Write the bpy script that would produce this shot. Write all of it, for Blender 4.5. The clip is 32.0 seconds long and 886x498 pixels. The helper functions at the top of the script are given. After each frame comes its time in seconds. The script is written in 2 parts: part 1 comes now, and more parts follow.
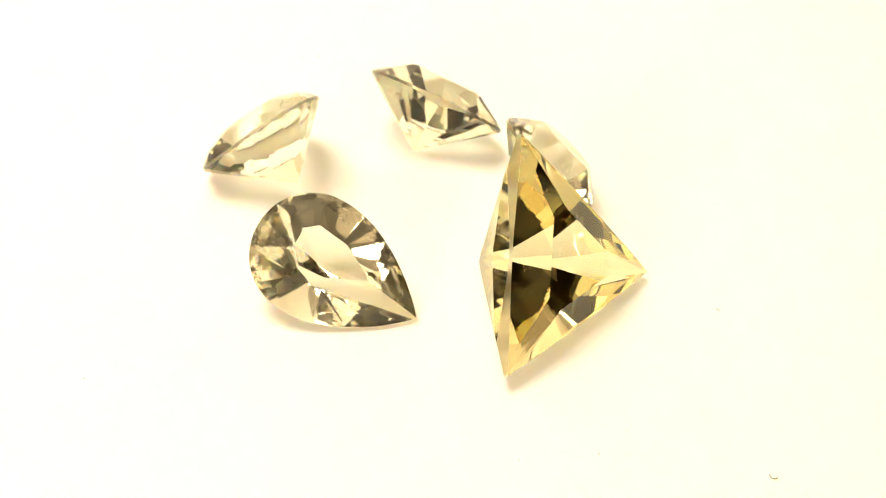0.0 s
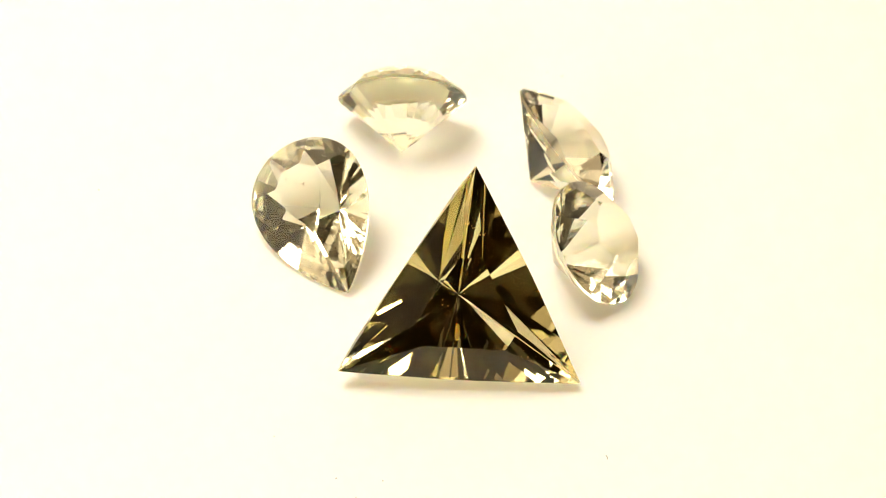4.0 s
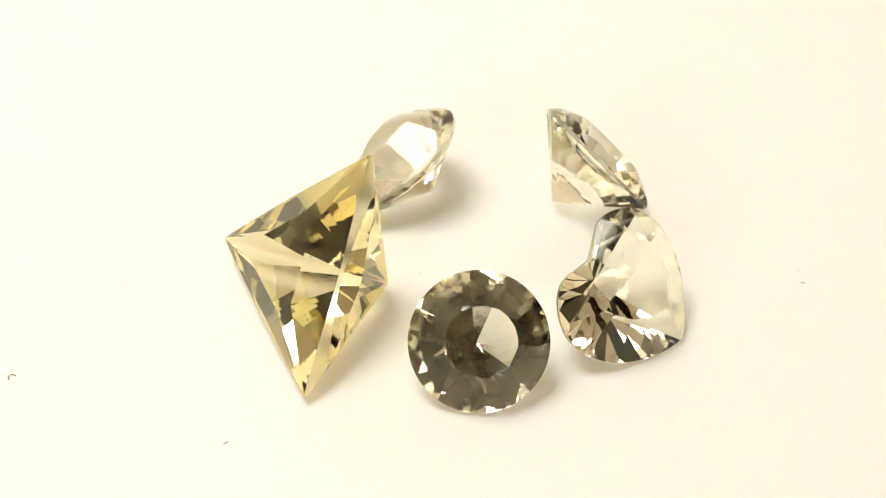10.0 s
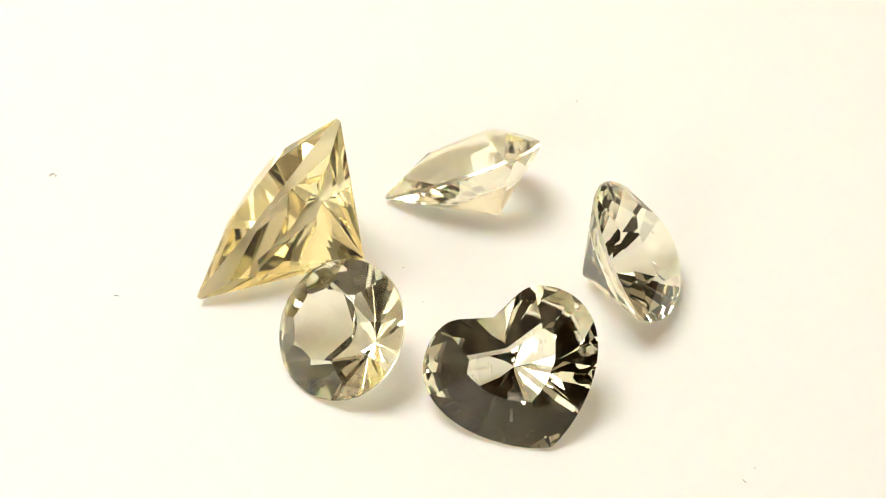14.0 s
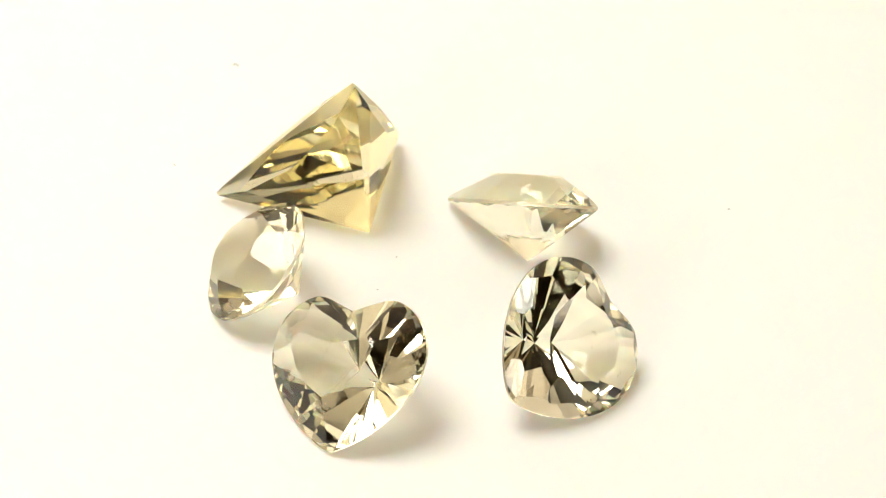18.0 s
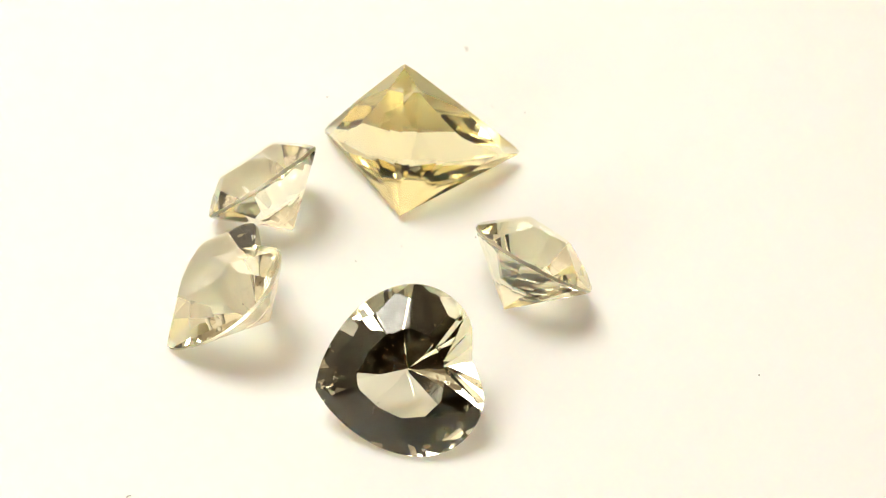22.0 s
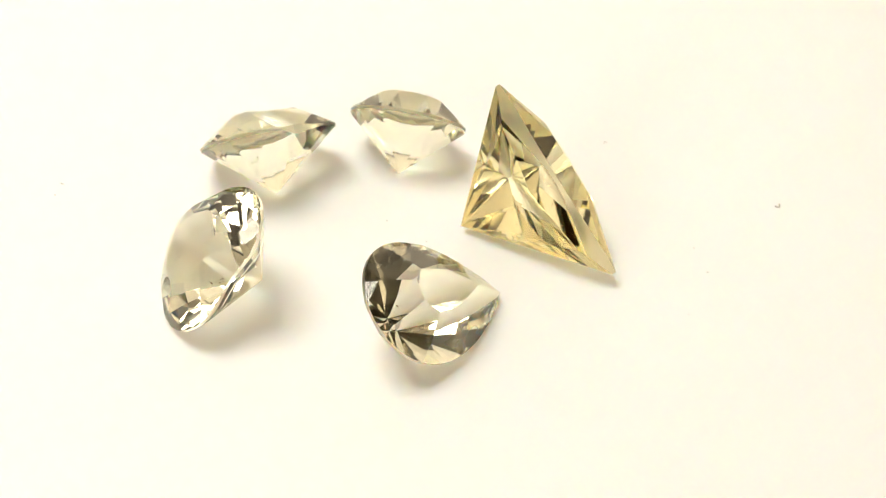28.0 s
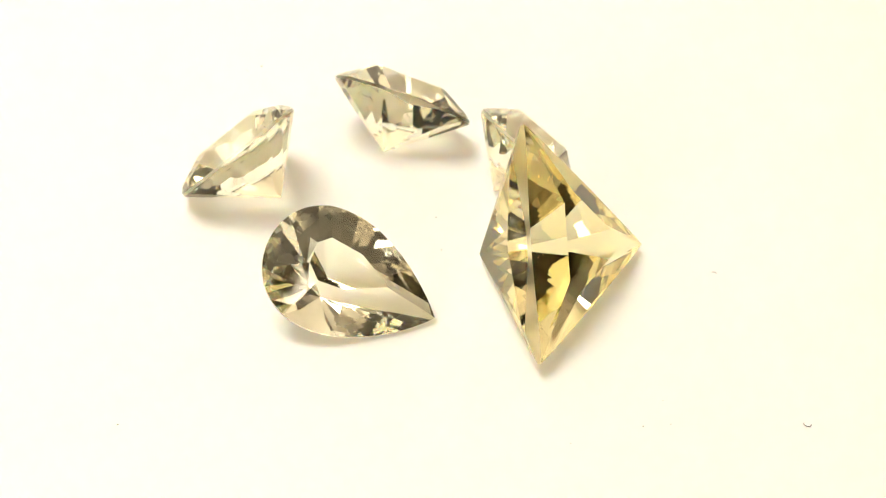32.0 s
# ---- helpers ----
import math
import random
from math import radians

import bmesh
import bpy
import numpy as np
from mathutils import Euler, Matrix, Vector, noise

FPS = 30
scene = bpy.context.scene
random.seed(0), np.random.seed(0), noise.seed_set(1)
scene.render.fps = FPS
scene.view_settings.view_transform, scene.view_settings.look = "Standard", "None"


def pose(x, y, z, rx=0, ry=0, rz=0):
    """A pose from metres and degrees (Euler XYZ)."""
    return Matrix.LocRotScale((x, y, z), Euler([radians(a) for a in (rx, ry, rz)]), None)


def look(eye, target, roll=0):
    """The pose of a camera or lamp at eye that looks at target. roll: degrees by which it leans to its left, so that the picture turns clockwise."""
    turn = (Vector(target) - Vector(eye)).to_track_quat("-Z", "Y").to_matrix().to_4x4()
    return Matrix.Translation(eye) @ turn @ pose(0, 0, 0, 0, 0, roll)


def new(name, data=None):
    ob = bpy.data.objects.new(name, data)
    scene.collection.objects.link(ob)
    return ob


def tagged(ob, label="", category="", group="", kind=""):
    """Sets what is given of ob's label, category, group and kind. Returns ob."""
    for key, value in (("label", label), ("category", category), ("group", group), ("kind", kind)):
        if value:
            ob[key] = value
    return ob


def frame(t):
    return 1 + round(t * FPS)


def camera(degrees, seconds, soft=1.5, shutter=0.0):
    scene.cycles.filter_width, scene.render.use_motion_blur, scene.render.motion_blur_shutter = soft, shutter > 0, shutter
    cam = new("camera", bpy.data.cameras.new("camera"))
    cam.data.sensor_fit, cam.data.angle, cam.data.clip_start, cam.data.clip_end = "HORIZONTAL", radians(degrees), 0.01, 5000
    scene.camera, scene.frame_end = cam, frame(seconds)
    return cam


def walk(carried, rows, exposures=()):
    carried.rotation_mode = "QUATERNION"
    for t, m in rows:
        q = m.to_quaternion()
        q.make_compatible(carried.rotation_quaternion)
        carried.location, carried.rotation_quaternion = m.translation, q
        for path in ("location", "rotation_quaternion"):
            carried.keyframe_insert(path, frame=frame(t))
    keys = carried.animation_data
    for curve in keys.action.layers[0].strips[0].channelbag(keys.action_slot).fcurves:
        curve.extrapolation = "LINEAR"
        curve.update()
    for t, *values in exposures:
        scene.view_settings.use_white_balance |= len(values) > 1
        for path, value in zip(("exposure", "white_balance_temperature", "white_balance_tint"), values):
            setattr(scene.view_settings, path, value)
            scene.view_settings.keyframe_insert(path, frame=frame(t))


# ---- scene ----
MM = 0.001
PITCH, ROLL, REACH = 40.69, 4.8, 91.46          # camera's dip and lean in degrees, distance in mm
AIM = (1.59, 1.12)                              # where the lens axis meets the plate, from the spindle

cam = camera(39.64, 32.0, soft=1.0)
eye = (AIM[0] * MM, (AIM[1] - REACH * math.cos(radians(PITCH))) * MM, REACH * math.sin(radians(PITCH)) * MM)
still = look(eye, (AIM[0] * MM, AIM[1] * MM, 0), ROLL)
cam.data.dof.use_dof = True
cam.data.dof.focus_distance, cam.data.dof.aperture_fstop = 0.081, 70
walk(cam, [(0.0, still), (32.0, still)],
     exposures=[(0.0, 0.34, 7900, 10), (3.5, 0.17, 7350, 10), (7.0, 0.12, 7100, 10), (9.0, 0.02, 6750, 10), (11.0, -0.08, 6550, 10), (13.0, -0.06, 6500, 10),
                (17.0, 0.02, 6550, 10), (21.0, -0.04, 6500, 10), (24.0, -0.04, 6500, 10), (28.0, -0.04, 6500, 10), (32.0, 0.08, 6850, 10)])

# ---- light ----
world = bpy.data.worlds.new("room_air")
scene.world = world
world.use_nodes = True
world.node_tree.nodes["Background"].inputs[0].default_value = (1.0, 0.60, 0.30, 1)
world.node_tree.nodes["Background"].inputs[1].default_value = 0.004


def area(name, spot, target, size, power, colour):
    data = bpy.data.lights.new(name, "AREA")
    data.shape, data.size, data.energy, data.color = "DISK", size, power, colour
    ob = new(name, data)
    ob.matrix_world = look(spot, target)
    return ob


lamp = area("lamp_light", (-0.139, 0.027, 0.40), (0, 0, 0), 0.23, 1.23, (1.0, 0.995, 0.925))
lamp.data.spread = radians(150)

panel = area("panel_light", (-0.243, -0.456, 0.188), (0, 0, 0.005), 0.3, 1.25, (1.0, 0.90, 0.76))
panel.data.shape, panel.data.size, panel.data.size_y = "RECTANGLE", 0.19, 0.13


# ---- materials ----
def material(name):
    m = bpy.data.materials.new(name)
    m.use_nodes = True
    t = m.node_tree
    t.nodes.clear()
    out = t.nodes.new("ShaderNodeOutputMaterial")
    return m, t, out


def add(t, kind, **values):
    n = t.nodes.new(kind)
    for key, value in values.items():
        n.inputs[key.replace("_", " ")].default_value = value
    return n


def painted(name, low, high, scale, rough=0.5, bump=0.1, depth=0.0001):
    m, t, out = material(name)
    coord = t.nodes.new("ShaderNodeTexCoord")
    big = add(t, "ShaderNodeTexNoise", Scale=scale, Detail=6.0, Roughness=0.6)
    fine = add(t, "ShaderNodeTexNoise", Scale=scale * 14, Detail=4.0)
    t.links.new(coord.outputs["Object"], big.inputs["Vector"])
    t.links.new(coord.outputs["Object"], fine.inputs["Vector"])
    ramp = t.nodes.new("ShaderNodeMix")
    ramp.data_type = "RGBA"
    ramp.inputs[6].default_value, ramp.inputs[7].default_value = (*low, 1), (*high, 1)
    t.links.new(big.outputs["Fac"], ramp.inputs[0])
    shade = add(t, "ShaderNodeBsdfPrincipled", Roughness=rough)
    relief = add(t, "ShaderNodeBump", Strength=bump, Distance=depth)
    t.links.new(fine.outputs["Fac"], relief.inputs["Height"])
    t.links.new(ramp.outputs[2], shade.inputs["Base Color"])
    t.links.new(relief.outputs[0], shade.inputs["Normal"])
    t.links.new(shade.outputs[0], out.inputs[0])
    return m


def crystal(name, tint, ior=1.55, rough=0.0, cloud=0.0):
    m, t, out = material(name)
    glass = add(t, "ShaderNodeBsdfGlass", IOR=ior, Roughness=rough)
    glass.inputs["Color"].default_value = (*tint, 1)
    coord = t.nodes.new("ShaderNodeTexCoord")
    waves = add(t, "ShaderNodeTexNoise", Scale=800.0, Detail=5.0, Roughness=0.62)
    relief = add(t, "ShaderNodeBump", Strength=0.12, Distance=0.00003)
    t.links.new(coord.outputs["Object"], waves.inputs["Vector"])
    t.links.new(waves.outputs["Fac"], relief.inputs["Height"])
    t.links.new(relief.outputs[0], glass.inputs["Normal"])
    if cloud:
        patches = add(t, "ShaderNodeTexNoise", Scale=420.0, Detail=4.0, Roughness=0.65)
        haze = t.nodes.new("ShaderNodeMapRange")
        haze.inputs["From Min"].default_value, haze.inputs["From Max"].default_value = 0.4, 0.7
        haze.inputs["To Max"].default_value = cloud
        t.links.new(coord.outputs["Object"], patches.inputs["Vector"])
        t.links.new(patches.outputs["Fac"], haze.inputs["Value"])
        t.links.new(haze.outputs[0], glass.inputs["Roughness"])
    t.links.new(glass.outputs[0], out.inputs[0])
    return m


def clouded(name, tint, veil, most, scale=420.0, low=0.36, high=0.68):
    """Crystal with patches of a diffuse veil colour mixed in, for pavilions."""
    m = crystal(name, tint, cloud=0.03)
    t = m.node_tree
    out = next(n for n in t.nodes if n.bl_idname == "ShaderNodeOutputMaterial")
    glass = next(n for n in t.nodes if n.bl_idname == "ShaderNodeBsdfGlass")
    coord = next(n for n in t.nodes if n.bl_idname == "ShaderNodeTexCoord")
    milk = add(t, "ShaderNodeBsdfDiffuse", Color=(*veil, 1))
    stretch = t.nodes.new("ShaderNodeMapping")
    stretch.inputs["Scale"].default_value = (1.0, 1.3, 0.9)
    streaks = add(t, "ShaderNodeTexNoise", Scale=scale, Detail=4.0, Roughness=0.6)
    amount = t.nodes.new("ShaderNodeMapRange")
    amount.inputs["From Min"].default_value, amount.inputs["From Max"].default_value = low, high
    amount.inputs["To Max"].default_value = most
    both = t.nodes.new("ShaderNodeMixShader")
    t.links.new(coord.outputs["Object"], stretch.inputs["Vector"])
    t.links.new(stretch.outputs[0], streaks.inputs["Vector"])
    t.links.new(streaks.outputs["Fac"], amount.inputs["Value"])
    t.links.new(amount.outputs[0], both.inputs[0])
    t.links.new(glass.outputs[0], both.inputs[1])
    t.links.new(milk.outputs[0], both.inputs[2])
    t.links.new(both.outputs[0], out.inputs[0])
    return m


WHITE = painted("white_plate", (0.80, 0.785, 0.755), (0.83, 0.815, 0.785), 60, 0.45, 0.05)
TABLE = painted("table_wood", (0.035, 0.022, 0.014), (0.06, 0.038, 0.022), 8, 0.5)
DUST = painted("grey_dust", (0.16, 0.14, 0.12), (0.32, 0.29, 0.25), 900, 0.9)
skin = next(n for n in WHITE.node_tree.nodes if n.bl_idname == "ShaderNodeBsdfPrincipled")
skin.inputs["Subsurface Weight"].default_value = 0.7          # milky plastic, lets light bleed under the stones
skin.inputs["Subsurface Radius"].default_value = (1.0, 0.72, 0.45)
skin.inputs["Subsurface Scale"].default_value = 0.0022
CITRINE = crystal("golden_citrine", (0.995, 0.957, 0.78))
FROST = crystal("frosted_girdle", (0.98, 0.96, 0.88), rough=0.35)
FLAW = painted("brown_inclusion", (0.04, 0.02, 0.01), (0.40, 0.24, 0.11), 3000, 0.7)
HAZY = crystal("hazy_citrine", (0.995, 0.983, 0.905), cloud=0.03)
CLOUDY = crystal("cloudy_citrine", (0.995, 0.983, 0.905), cloud=0.02)
# Pale tan patches that lift the dark pavilion facets of round and pear.
VEILED = clouded("veiled_citrine", (0.995, 0.983, 0.905), (0.96, 0.82, 0.55), 0.09)
SMOKY = clouded("smoky_citrine", (0.995, 0.983, 0.905), (0.96, 0.80, 0.52), 0.06)
# Brown patches that warm and mottle the heart and triangle pavilions.
MOTTLED = clouded("mottled_citrine", (0.995, 0.983, 0.905), (0.24, 0.105, 0.03), 0.06, 330.0, 0.50, 0.66)
GOLDEN = clouded("mottled_golden_citrine", (0.995, 0.957, 0.78), (0.50, 0.22, 0.05), 0.03, 260.0, 0.50, 0.68)
PALE = crystal("pale_citrine", (0.995, 0.983, 0.905))


# ---- building helpers ----
def part(name, bm, mat, parent, label=""):
    me = bpy.data.meshes.new(name)
    bm.normal_update()
    bm.to_mesh(me)
    bm.free()
    me.materials.append(mat)
    ob = new(name, me)
    ob.parent = parent
    return tagged(ob, label) if label else ob


def box(x0, x1, y0, y1, z0, z1):
    bm = bmesh.new()
    bmesh.ops.create_cube(bm, size=1.0, matrix=Matrix.LocRotScale(
        ((x0 + x1) / 2, (y0 + y1) / 2, (z0 + z1) / 2), None, (x1 - x0, y1 - y0, z1 - z0)))
    return bm


def lathe(profile, steps):
    bm = bmesh.new()
    rings = []
    for r, z in profile:
        rings.append([bm.verts.new((r * math.cos(2 * math.pi * k / steps), r * math.sin(2 * math.pi * k / steps), z))
                      for k in range(steps)])
    for a, b in zip(rings, rings[1:]):
        for k in range(steps):
            bm.faces.new((a[k], a[(k + 1) % steps], b[(k + 1) % steps], b[k]))
    bm.faces.new(rings[-1])
    bm.faces.new(rings[0][::-1])
    return bm


# ---- table and unseen fill boards ----
def setting(name, bm, mat, label, category):
    return tagged(part(name, bm, mat, None), label, category, kind="structure")


# Tint of the added bounce boards, kept warm so that shadows turn warm.
FILL_BOARD = painted("warm_fill_board", (0.94, 0.865, 0.775), (0.97, 0.895, 0.805), 9, 0.7)


def sweep(half, front, back, bend, height, thick=0.002):
    """A sheet that lies on the table, bends up behind the turntable and stands against the back."""
    line = [(front, 0.0), (back - bend, 0.0)]
    line += [(back - bend + bend * math.sin(a), bend - bend * math.cos(a)) for a in [radians(6 * k) for k in range(1, 16)]]
    line.append((back, height))
    bm = bmesh.new()
    rows = []
    for k, (y, z) in enumerate(line):
        (ya, za), (yb, zb) = line[max(k - 1, 0)], line[min(k + 1, len(line) - 1)]
        d = math.hypot(yb - ya, zb - za)
        ny, nz = -(zb - za) / d * thick, (yb - ya) / d * thick
        rows.append([bm.verts.new((x, y + dy, z + dz - 0.025)) for x, dy, dz in
                     ((-half, 0, 0), (half, 0, 0), (half, ny, nz), (-half, ny, nz))])
    for p, q in zip(rows, rows[1:]):
        for k in range(4):
            bm.faces.new((p[k], p[(k + 1) % 4], q[(k + 1) % 4], q[k]))
    bm.faces.new(rows[0][::-1])
    bm.faces.new(rows[-1])
    bmesh.ops.recalc_face_normals(bm, faces=bm.faces[:])
    return bm


# Reflectors added out of view, cut to length by the fill they throw.
setting("fill_sweep", sweep(0.258, -0.14, 0.24, 0.16, 0.60), FILL_BOARD, "unseen warm white paper sweep added behind the turntable to bounce fill light", "backdrop")
setting("fill_left", box(-0.267, -0.261, -0.30, 0.246, -0.025, 0.58), FILL_BOARD, "unseen warm white side board added to bounce fill light", "backdrop")
setting("fill_right", box(0.261, 0.267, 0.13, 0.246, -0.025, 0.40), FILL_BOARD, "unseen warm white side board added to bounce fill light", "backdrop")
setting("fill_top", box(-0.267, 0.20, -0.16, 0.246, 0.581, 0.587), FILL_BOARD, "unseen warm white top board added to bounce fill light", "backdrop")
setting("table_top", box(-0.45, 0.45, -0.40, 0.36, -0.055, -0.025), TABLE, "wooden table top under the turntable", "table")

RIDERS = []


def rider(ob, x, y):
    """A thing that rides on the plate, with its foot at x, y (mm)."""
    ob.matrix_world = Matrix.Translation((x * MM, y * MM, ob.location.z))
    RIDERS.append((ob, x * MM, y * MM, ob.location.z))
    return ob


# ---- turntable ----
def turntable():
    top = new("turntable")
    tagged(top, "plain matt white round turntable plate, slowly turning", "turntable")
    part("plate", lathe([(0.094, -0.009), (0.0952, -0.0085), (0.096, -0.007), (0.096, -0.002), (0.0954, -0.0006), (0.094, 0.0)], 128), WHITE, top)
    part("base", lathe([(0.07, -0.023), (0.07, -0.011), (0.068, -0.0092)], 96), WHITE, top)
    return rider(top, 0, 0)


turntable()


# ---- cut stones ----
def bounded(polygon, low, high, planes):
    """A prism over a convex polygon, cut by planes given as (point, outward normal)."""
    bm = bmesh.new()
    face = bm.faces.new([bm.verts.new((x, y, low)) for x, y in polygon])
    made = bmesh.ops.extrude_face_region(bm, geom=[face])
    for v in made["geom"]:
        if isinstance(v, bmesh.types.BMVert):
            v.co.z = high
    bmesh.ops.recalc_face_normals(bm, faces=bm.faces[:])
    for spot, normal in planes:
        cut = bmesh.ops.bisect_plane(bm, geom=bm.verts[:] + bm.edges[:] + bm.faces[:], dist=1e-5,
                                     plane_co=spot, plane_no=normal, clear_outer=True)
        edges = [e for e in bm.edges if e.is_boundary]
        if len(edges) > 2:
            bmesh.ops.holes_fill(bm, edges=edges, sides=0)
    bmesh.ops.remove_doubles(bm, verts=bm.verts[:], dist=2e-3)
    bmesh.ops.dissolve_limit(bm, angle_limit=radians(0.3), verts=bm.verts[:], edges=bm.edges[:])
    bmesh.ops.recalc_face_normals(bm, faces=bm.faces[:])
    return bm


def slope(points, phi, rise, z, up):
    """The facet that leans by rise degrees from the level, touching the outline at height z with heading phi."""
    c, s = math.cos(phi), math.sin(phi)
    x, y = max(points, key=lambda p: p[0] * c + p[1] * s)
    a = radians(rise)
    return (x, y, z), (c * math.sin(a), s * math.sin(a), math.cos(a) * up)


def steep(points, phi, depth):
    """Degrees at which the facet through the culet meets the girdle at heading phi."""
    c, s = math.cos(phi), math.sin(phi)
    return math.degrees(math.atan2(depth, max(p[0] * c + p[1] * s for p in points)))


def facets(points, spread, mains, keels, depth, girdle, table, rise, keen=4.0, phase=0.25, seed=0):
    """Planes of a cut stone whose culet lies under the origin: mains on the crown, keels on the pavilion."""
    g, planes = girdle / 2, []
    dice = random.Random(seed)

    def hand(phi):
        return phi + radians(dice.uniform(-2.0, 2.0))

    for phi in map(hand, spread(keels, phase)):
        planes.append(slope(points, phi, steep(points, phi, depth - g) - dice.uniform(0, 1.2), -g, -1))
    for phi in map(hand, spread(2 * keels, 2 * phase - 0.5)):
        planes.append(slope(points, phi, steep(points, phi, depth - g) + keen + dice.uniform(-1.5, 1.5), -g, -1))
    for phi in map(hand, spread(mains, 0.5)):
        planes.append(slope(points, phi, rise + dice.uniform(-0.8, 0.8), g, 1))
    for phi in map(hand, spread(2 * mains, 0.5)):
        planes.append(slope(points, phi, rise + 7 + dice.uniform(-1.5, 1.5), g, 1))
    stars = [(phi, 0.5) for phi in spread(mains, 0.999)]
    for phi, reach in stars:
        c, s = math.cos(phi), math.sin(phi)
        h = max(p[0] * c + p[1] * s for p in points) * reach
        a = radians(rise * 0.58)
        planes.append(((c * h, s * h, table), (c * math.sin(a), s * math.sin(a), math.cos(a))))
    planes.append(((0, 0, table), (0, 0, 1)))
    return planes


def headings(points, count, shift=0.0):
    """Outward headings at even steps along a closed outline."""
    n = len(points)
    length = [0.0]
    for k in range(n):
        length.append(length[-1] + math.dist(points[k], points[(k + 1) % n]))
    result = []
    for j in range(count):
        want = length[-1] * ((j + shift) / count % 1.0)
        k = max(i for i in range(n) if length[i] <= want)
        a, b = points[k], points[(k + 1) % n]
        result.append(math.atan2(a[0] - b[0], b[1] - a[1]))
    return result


def inclusions(m, lift, clouds):
    """Small flecks in a stone: clouds of (x, y, z, spread, count) in mm, in the stone's own space."""
    bm = bmesh.new()
    dice = random.Random(5)
    for x, y, z, spread, count in clouds:
        for _ in range(count):
            at = Vector((x + dice.gauss(0, spread), y + dice.gauss(0, spread), z + dice.gauss(0, spread * 0.3)))
            size = 0.015 + 0.05 * dice.random() ** 3
            turn = Euler((dice.uniform(0, 3), dice.uniform(0, 3), 0)).to_matrix().to_4x4()
            bmesh.ops.create_icosphere(bm, subdivisions=1, radius=1.0, matrix=Matrix.Translation((m @ at + lift) * MM) @ turn
                                       @ Matrix.Diagonal((size * MM, size * MM * 0.7, size * MM * dice.uniform(0.5, 2.0), 1)))
    return bm


def stone(name, label, bm, mat, spot, lean, shift=0.0, flaws=(), back=None, group="cut stones on the turntable"):
    """Lays a stone, built in mm with its table up, on the plate: spot in mm, lean = heading, tilt and spin."""
    az, tilt, spin = [radians(a) for a in lean]
    n = Vector((math.sin(tilt) * math.cos(az), math.sin(tilt) * math.sin(az), math.cos(tilt)))
    e1 = Vector((-math.sin(az), math.cos(az), 0))
    e2 = n.cross(e1)
    a1, a2 = math.cos(spin) * e1 + math.sin(spin) * e2, math.cos(spin) * e2 - math.sin(spin) * e1
    m = Matrix((a1, a2, n)).transposed()
    spot = Vector(spot) + a2 * shift
    bm.normal_update()
    kinds = {}
    for f in bm.faces:
        z = f.normal.z
        kinds[f.index] = 0 if z > 0.998 else 1 if z > 0.06 else 2 if z > -0.06 else 3
    for v in bm.verts:
        v.co = m @ v.co + Vector((0, 0, spot[2]))
    low = min(v.co.z for v in bm.verts)
    for v in bm.verts:
        v.co = (v.co - Vector((0, 0, low - 0.01))) * MM
    thing = tagged(new(name), label, "gemstone", group)
    for kind, piece in enumerate(("table_facet", "crown", "girdle", "pavilion")):
        copy = bm.copy()
        copy.faces.ensure_lookup_table()
        bmesh.ops.delete(copy, geom=[f for f in copy.faces if kinds[f.index] != kind], context="FACES")
        if copy.faces:
            part(piece, copy, FROST if kind == 2 else back if kind == 3 and back else mat, thing)
        else:
            copy.free()
    bm.free()
    if flaws:
        part("inclusion", inclusions(m, Vector((0, 0, spot[2] - low)), flaws), FLAW, thing, "tiny brown inclusions inside the stone")
    return rider(thing, spot[0], spot[1])


def drop(a, b, m, steps=72):
    """A drop outline, its tip at +y, counter-clockwise."""
    pts = []
    for k in range(steps):
        u = -2 * math.pi * k / steps
        pts.append((a * math.sin(u) * abs(math.sin(u / 2)) ** m, b * math.cos(u)))
    return pts


def moved(points, dy):
    return [(x, y - dy) for x, y in points]


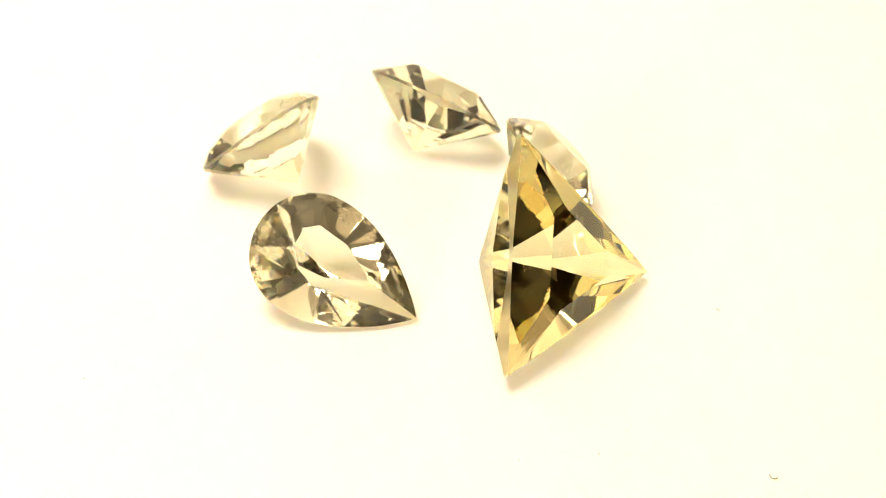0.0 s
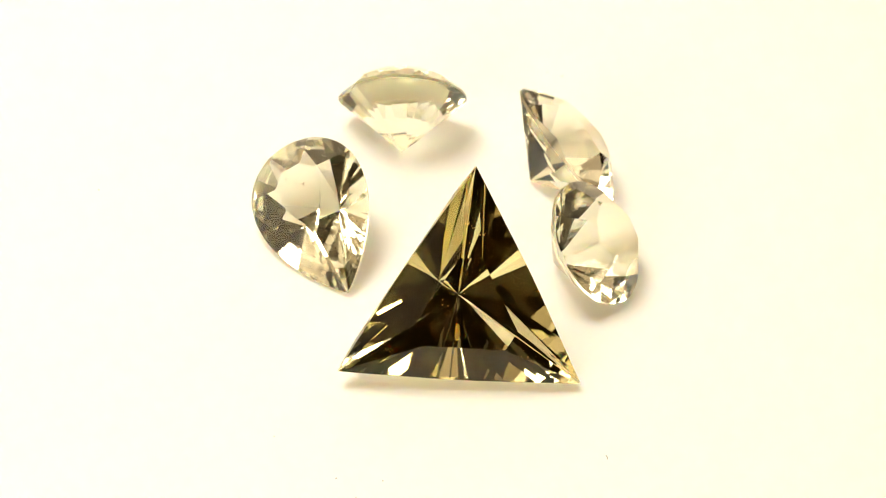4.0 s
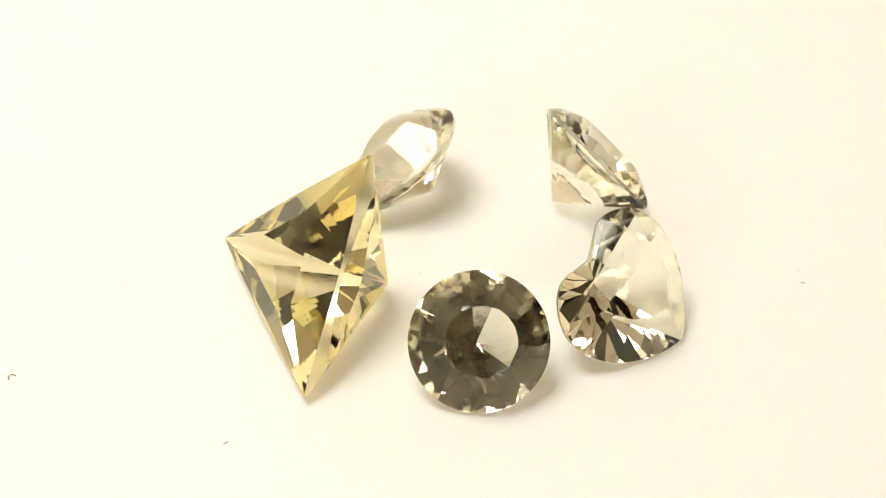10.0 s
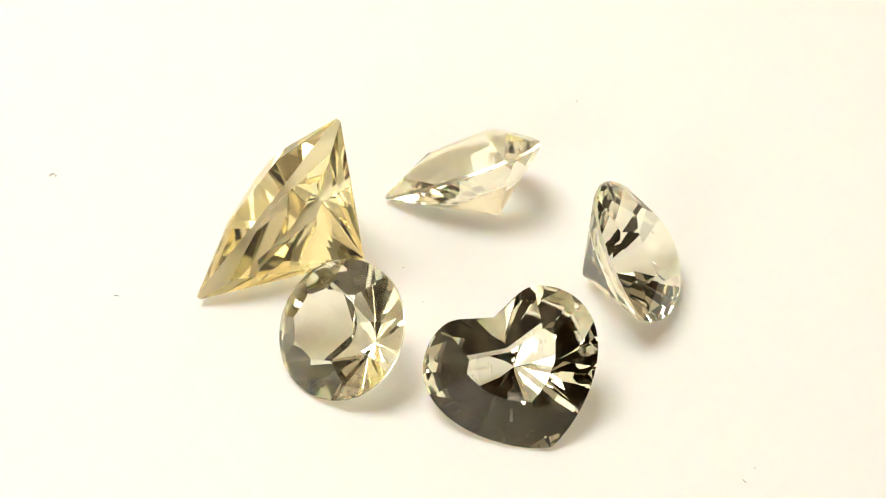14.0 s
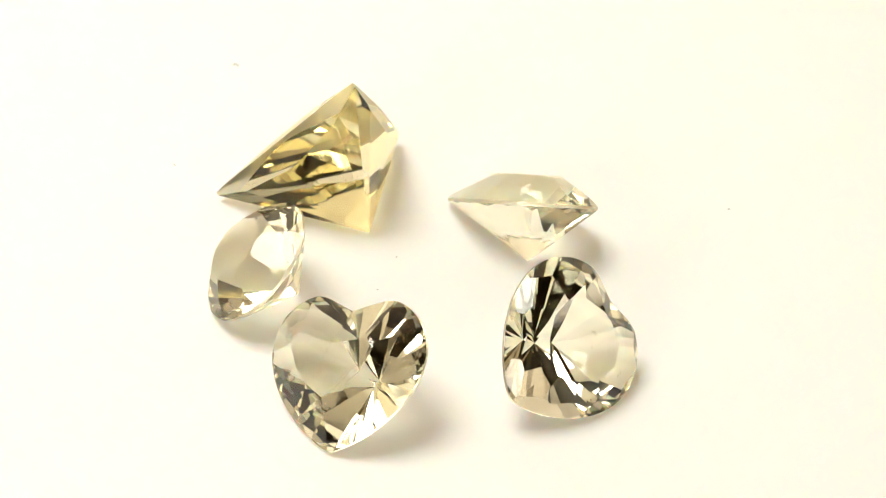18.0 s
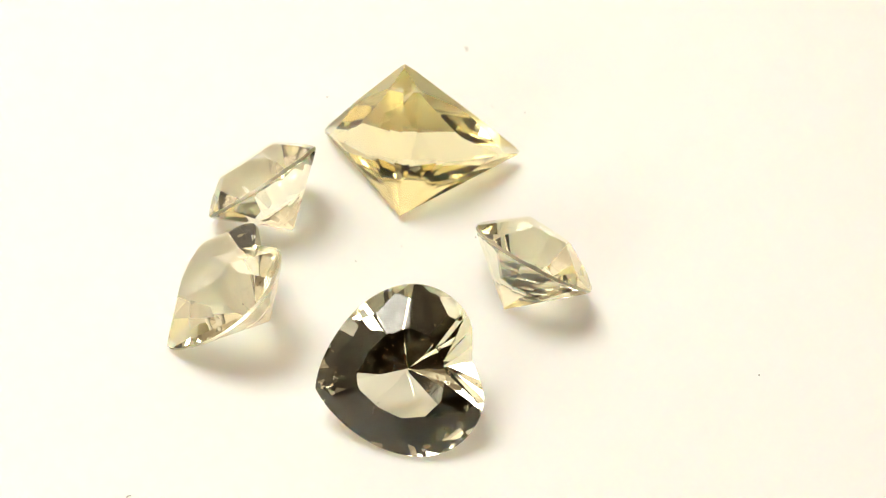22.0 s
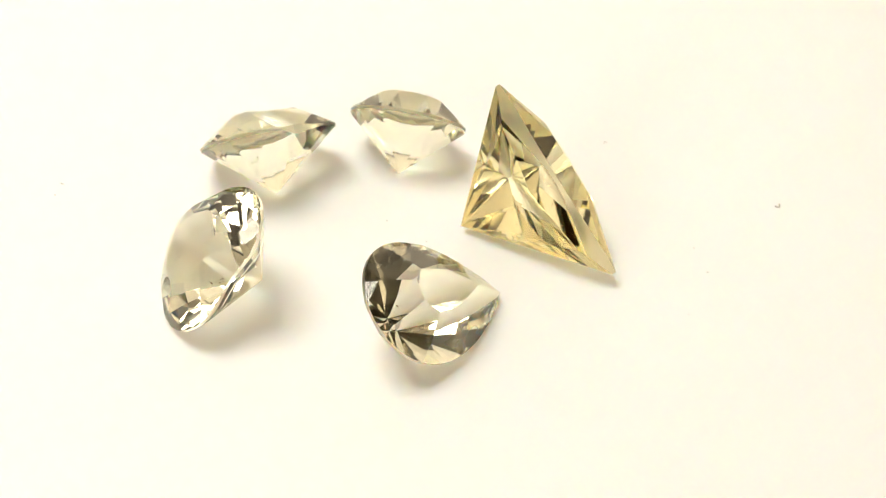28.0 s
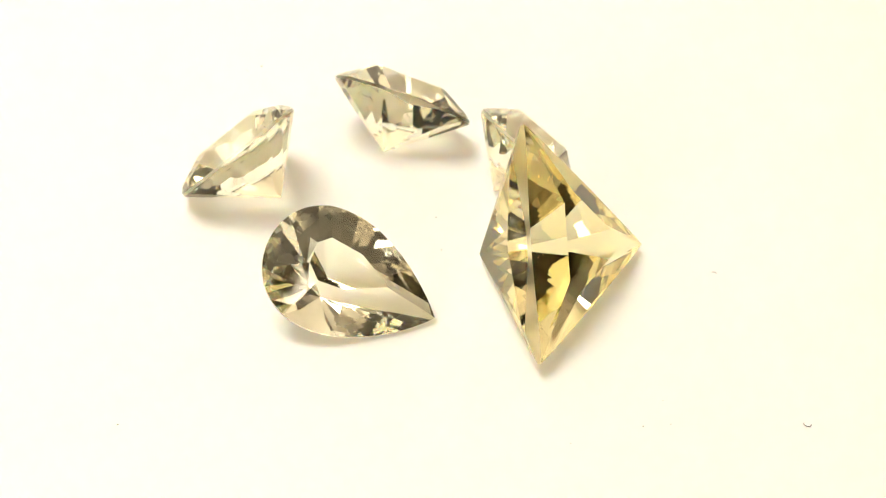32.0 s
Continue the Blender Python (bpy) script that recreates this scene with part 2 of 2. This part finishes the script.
def triangle_stone():
    depth, table, crown, keel, brink, fan = 8.07, 1.40, 2.453, 53.47, 81.32, 5.0
    steps, falls = (8.7, 18.9, 30.6, 43.7), (72.0, 67.0, 61.5, 56.0)
    r, sag = 9.22, 0.18
    corners = [(r * math.cos(radians(a)), r * math.sin(radians(a))) for a in (90, 210, 330)]
    pts = []
    for k in range(3):
        (ax, ay), (bx, by) = corners[k], corners[(k + 1) % 3]
        for j in range(12):
            f = j / 12
            x, y = ax + (bx - ax) * f, ay + (by - ay) * f
            bow = 1 + sag * 4 * f * (1 - f) / max(math.hypot(x, y), 1)
            pts.append((x * bow, y * bow))
    sides = [radians(a) for a in (150, 270, 30)]
    g = 0.15
    planes = [((0, 0, table), (0, 0, 1))]

    def leaning(heading, height, z, up):
        c, s = math.cos(heading), math.sin(heading)
        reach = max(p[0] * c + p[1] * s for p in pts)
        return slope(pts, heading, math.degrees(math.atan2(height, reach)), z, up)

    for side in sides:
        planes.append(((0, 0, -depth), (math.cos(side) * math.sin(radians(keel)), math.sin(side) * math.sin(radians(keel)), -math.cos(radians(keel)))))
        planes.append(slope(pts, side, brink, -g, -1))
        planes.append(leaning(side, crown, g, 1))
        planes.append(leaning(side + math.pi / 3, depth - g, -g, -1))
        planes.append(leaning(side + math.pi / 3, crown - 0.45, g, 1))
        for turn in (-1, 1):
            for d, lean in zip(steps, falls):
                planes.append(slope(pts, side + turn * radians(d), lean, -g, -1))
            for d in (22, 30, 38, 49):
                planes.append(leaning(side + turn * radians(d), depth - g + 0.05, -g, -1))
            a, h = radians(keel - 0.15), side + turn * radians(fan)
            planes.append(((0, 0, -depth), (math.cos(h) * math.sin(a), math.sin(h) * math.sin(a), -math.cos(a))))
            for d, less in ((12, 0.11), (28, 0.23), (44, 0.35)):
                planes.append(leaning(side + turn * radians(d), crown - less, g, 1))
    bm = bounded(pts, -9.5, 3, planes)
    lean = (-38.05, 57.6, -2.8)
    return stone("triangle_gem", "large golden yellow triangular cut gemstone leaning on its pavilion", bm, CITRINE, (9.63, -4.75, 5.24), lean,
                 flaws=((4.6, -3.4, -0.5, 0.35, 26), (0.2, 5.0, -0.6, 0.5, 14), (-1.5, 0.5, -3.0, 0.9, 10)), back=GOLDEN)


def round_stone():
    pts = moved(drop(4.63, 4.63, 0.0, 64), 0.184)
    bm = bounded(pts, -6, 3, facets(pts, lambda n, f: headings(pts, n, f), 9, 13, 4.372, 0.2, 1.955, 37.72, 13.72, 0.036, 958))
    return stone("round_gem", "small pale yellow round brilliant gemstone tipped on its side", bm, HAZY, (9.23, 8.41, 3.22), (25.185, 44.81, 187.8), 0.184,
                 flaws=((2.0, 0.5, -0.9, 0.55, 18),), back=VEILED)


def pear_stone():
    pts = moved(drop(5.51, 6.31, 0.81), -1.367)
    bm = bounded(pts, -6, 3, facets(pts, lambda n, f: headings(pts, n, f), 9, 16, 4.355, 0.2, 2.175, 35.57, 13.41, 0.245, 55))
    return stone("pear_gem", "pale smoky yellow pear cut gemstone with a sharp tip", bm, CLOUDY, (-5.5, -5.33, 3.08), (-72.77, 38.17, 231.1), -1.367,
                 flaws=((-2.6, 1.8, -0.7, 0.4, 30), (0.5, -2.0, -1.2, 0.7, 8)), back=SMOKY)


def heart_half(a, b, m, notch, width):
    pts = drop(a, b, m, 96)
    pts = [(x, y + (notch * math.exp(-(x / (width * a)) ** 2) if y < 0 else 0)) for x, y in pts]
    half = [(x, y) for x, y in pts if x > 1e-4]
    return half


def hull(points):
    pts = sorted(set((round(x, 5), round(y, 5)) for x, y in points))
    def chain(seq):
        line = []
        for p in seq:
            while len(line) > 1 and (line[-1][0] - line[-2][0]) * (p[1] - line[-2][1]) - (line[-1][1] - line[-2][1]) * (p[0] - line[-2][0]) <= 0:
                line.pop()
            line.append(p)
        return line[:-1]
    return chain(pts) + chain(pts[::-1])


def heart_stone(name, label, a, b, m, notch, narrow, guide, depth, table, rise, dy, spot, lean, mat, flaws, mains=6, keels=7, keen=4.0, phase=0.25, seed=0, back=None):
    def outline(notch, width):
        line = hull(moved([(0, b), (0, -b + notch)] + heart_half(a, b, m, notch, width), dy))
        start = line.index(min(line, key=lambda p: (p[0], p[1])))
        return line[start:] + line[:start]           # counter-clockwise, the cut side comes last
    half = outline(notch, narrow)
    bow = outline(guide, 0.3)                        # the facets' headings follow a softer heart
    def spread(count, shift):
        length, total = [0.0], 0.0
        for k in range(len(bow) - 1):
            total += math.dist(bow[k], bow[k + 1])
            length.append(total)
        res = []
        for j in range(count):
            want = total * (j + shift) / count
            k = max(i for i in range(len(bow) - 1) if length[i] <= want)
            p, q = bow[k], bow[k + 1]
            res.append(math.atan2(p[0] - q[0], q[1] - p[1]))
        return res
    planes = facets(half, spread, mains, keels, depth, 0.2, table, rise, keen, phase, seed)
    bm = bounded(half, -depth - 2, 3, planes)
    for f in [f for f in bm.faces if all(abs(v.co.x) < 2e-3 for v in f.verts)]:
        bmesh.ops.delete(bm, geom=[f], context="FACES_ONLY")
    both = bm.copy()
    for v in both.verts:
        v.co.x = -v.co.x
    bmesh.ops.reverse_faces(both, faces=both.faces[:])
    me = bpy.data.meshes.new("half")
    both.to_mesh(me)
    bm.from_mesh(me)
    bpy.data.meshes.remove(me)
    both.free()
    bmesh.ops.remove_doubles(bm, verts=bm.verts[:], dist=3e-3)
    bmesh.ops.recalc_face_normals(bm, faces=bm.faces[:])
    return stone(name, label, bm, mat, spot, lean, dy, flaws, back)


triangle_stone()
round_stone()
pear_stone()
heart_stone("heart_gem", "pale yellow heart cut gemstone with a deep notch", 6.16, 5.4, 0.46, 0.9, 0.3, 0.9, 4.89, 1.622, 41.53, -0.225, (-12.71, 8.84, 4.09), (142.86, 49.1, 107.3), PALE,
            ((2.6, 1.2, -0.7, 0.7, 30), (-1.0, -1.6, -1.1, 0.5, 16), (-1.2, 2.4, -0.7, 0.5, 16), (-3.0, -0.4, -0.8, 0.6, 18), (1.6, -2.2, -0.9, 0.6, 14)), 6, 10, 11.95, 0.629, 558, MOTTLED)
heart_stone("heart_gem", "broad pale yellow heart cut gemstone with a blunt notch", 6.68, 5.24, 0.53, 1.6, 0.3, 1.1, 4.465, 1.968, 33.93, -0.267, (-0.07, 15.5, 3.44), (59.87, 42.93, 211.1), PALE,
            ((-3.2, -2.2, -0.6, 0.42, 60), (-2.2, -0.8, -1.2, 0.35, 24), (2.4, -1.0, -0.8, 0.6, 24), (0.8, 1.8, -1.0, 0.5, 16)), 6, 7, 1.517, 0.251, 453, MOTTLED)


# ---- dust on the plate ----
def speck(x, y, size, seed):
    bm = bmesh.new()
    bmesh.ops.create_icosphere(bm, subdivisions=2, radius=size * MM)
    for v in bm.verts:
        v.co *= 0.75 + 0.5 * noise.noise(v.co * 900 / size + Vector((seed, 0, 0)))
        v.co.z = v.co.z * 0.55
    low = min(v.co.z for v in bm.verts)
    bmesh.ops.translate(bm, verts=bm.verts[:], vec=(0, 0, -low))
    me = part("dust_speck", bm, DUST, None)
    tagged(me, "tiny grey dust speck lying on the white plate", "dust", "dust on the plate")
    rider(me, x, y)


def fibre(x, y, reach, bend, heading, thick=0.035):
    bm = bmesh.new()
    rings = []
    steps, sides = 14, 6
    for k in range(steps + 1):
        a = radians(heading + bend * (k / steps - 0.5))
        centre = Vector((reach * math.cos(a), reach * math.sin(a), thick + 0.04 * math.sin(math.pi * k / steps)))
        out = Vector((math.cos(a), math.sin(a), 0))
        r = thick * (0.5 if k in (0, steps) else 1.0)
        rings.append([bm.verts.new((centre + (out * math.cos(q) + Vector((0, 0, 1)) * math.sin(q)) * r) * MM)
                      for q in [2 * math.pi * j / sides for j in range(sides)]])
    for a, b in zip(rings, rings[1:]):
        for j in range(sides):
            bm.faces.new((a[j], a[(j + 1) % sides], b[(j + 1) % sides], b[j]))
    bm.faces.new(rings[0][::-1])
    bm.faces.new(rings[-1])
    bmesh.ops.recalc_face_normals(bm, faces=bm.faces[:])
    me = part("lint_fibre", bm, DUST, None)
    tagged(me, "short curled grey lint fibre on the white plate", "lint", "dust on the plate")
    rider(me, x, y)


fibre(23.4, -18.0, 0.24, 210, -110)
fibre(21.5, -3.3, 0.3, 70, 60, 0.025)
fibre(-11.4, 26.1, 0.35, 60, 10, 0.025)
for k, (x, y, size) in enumerate(((14.35, -15.25, 0.05), (12.45, -17.35, 0.07), (7.43, -18.38, 0.045), (-20.8, -14.7, 0.08),
                                  (-12.3, 25.5, 0.06), (1.7, 4.5, 0.06), (1.65, 0.7, 0.06), (14.3, -17.3, 0.04))):
    speck(x, y, size, k * 3.7)


# ---- the turning ----
def turned(t):
    """Degrees by which the plate has turned, clockwise from above, at t seconds."""
    w = 2 * math.pi * t / 33
    return 10.938 * t + 3.422 * math.sin(w) - 0.449 * (1 - math.cos(w)) - 0.099 * math.sin(2 * w) - 0.259 * (1 - math.cos(2 * w))


def motions():
    for ob, x, y, z in RIDERS:
        rows = []
        for k in range(65):
            a = radians(-turned(k / 2))
            c, s = math.cos(a), math.sin(a)
            rows.append((k / 2, pose(c * x - s * y, s * x + c * y, z, 0, 0, -turned(k / 2))))
        walk(ob, rows)


motions()
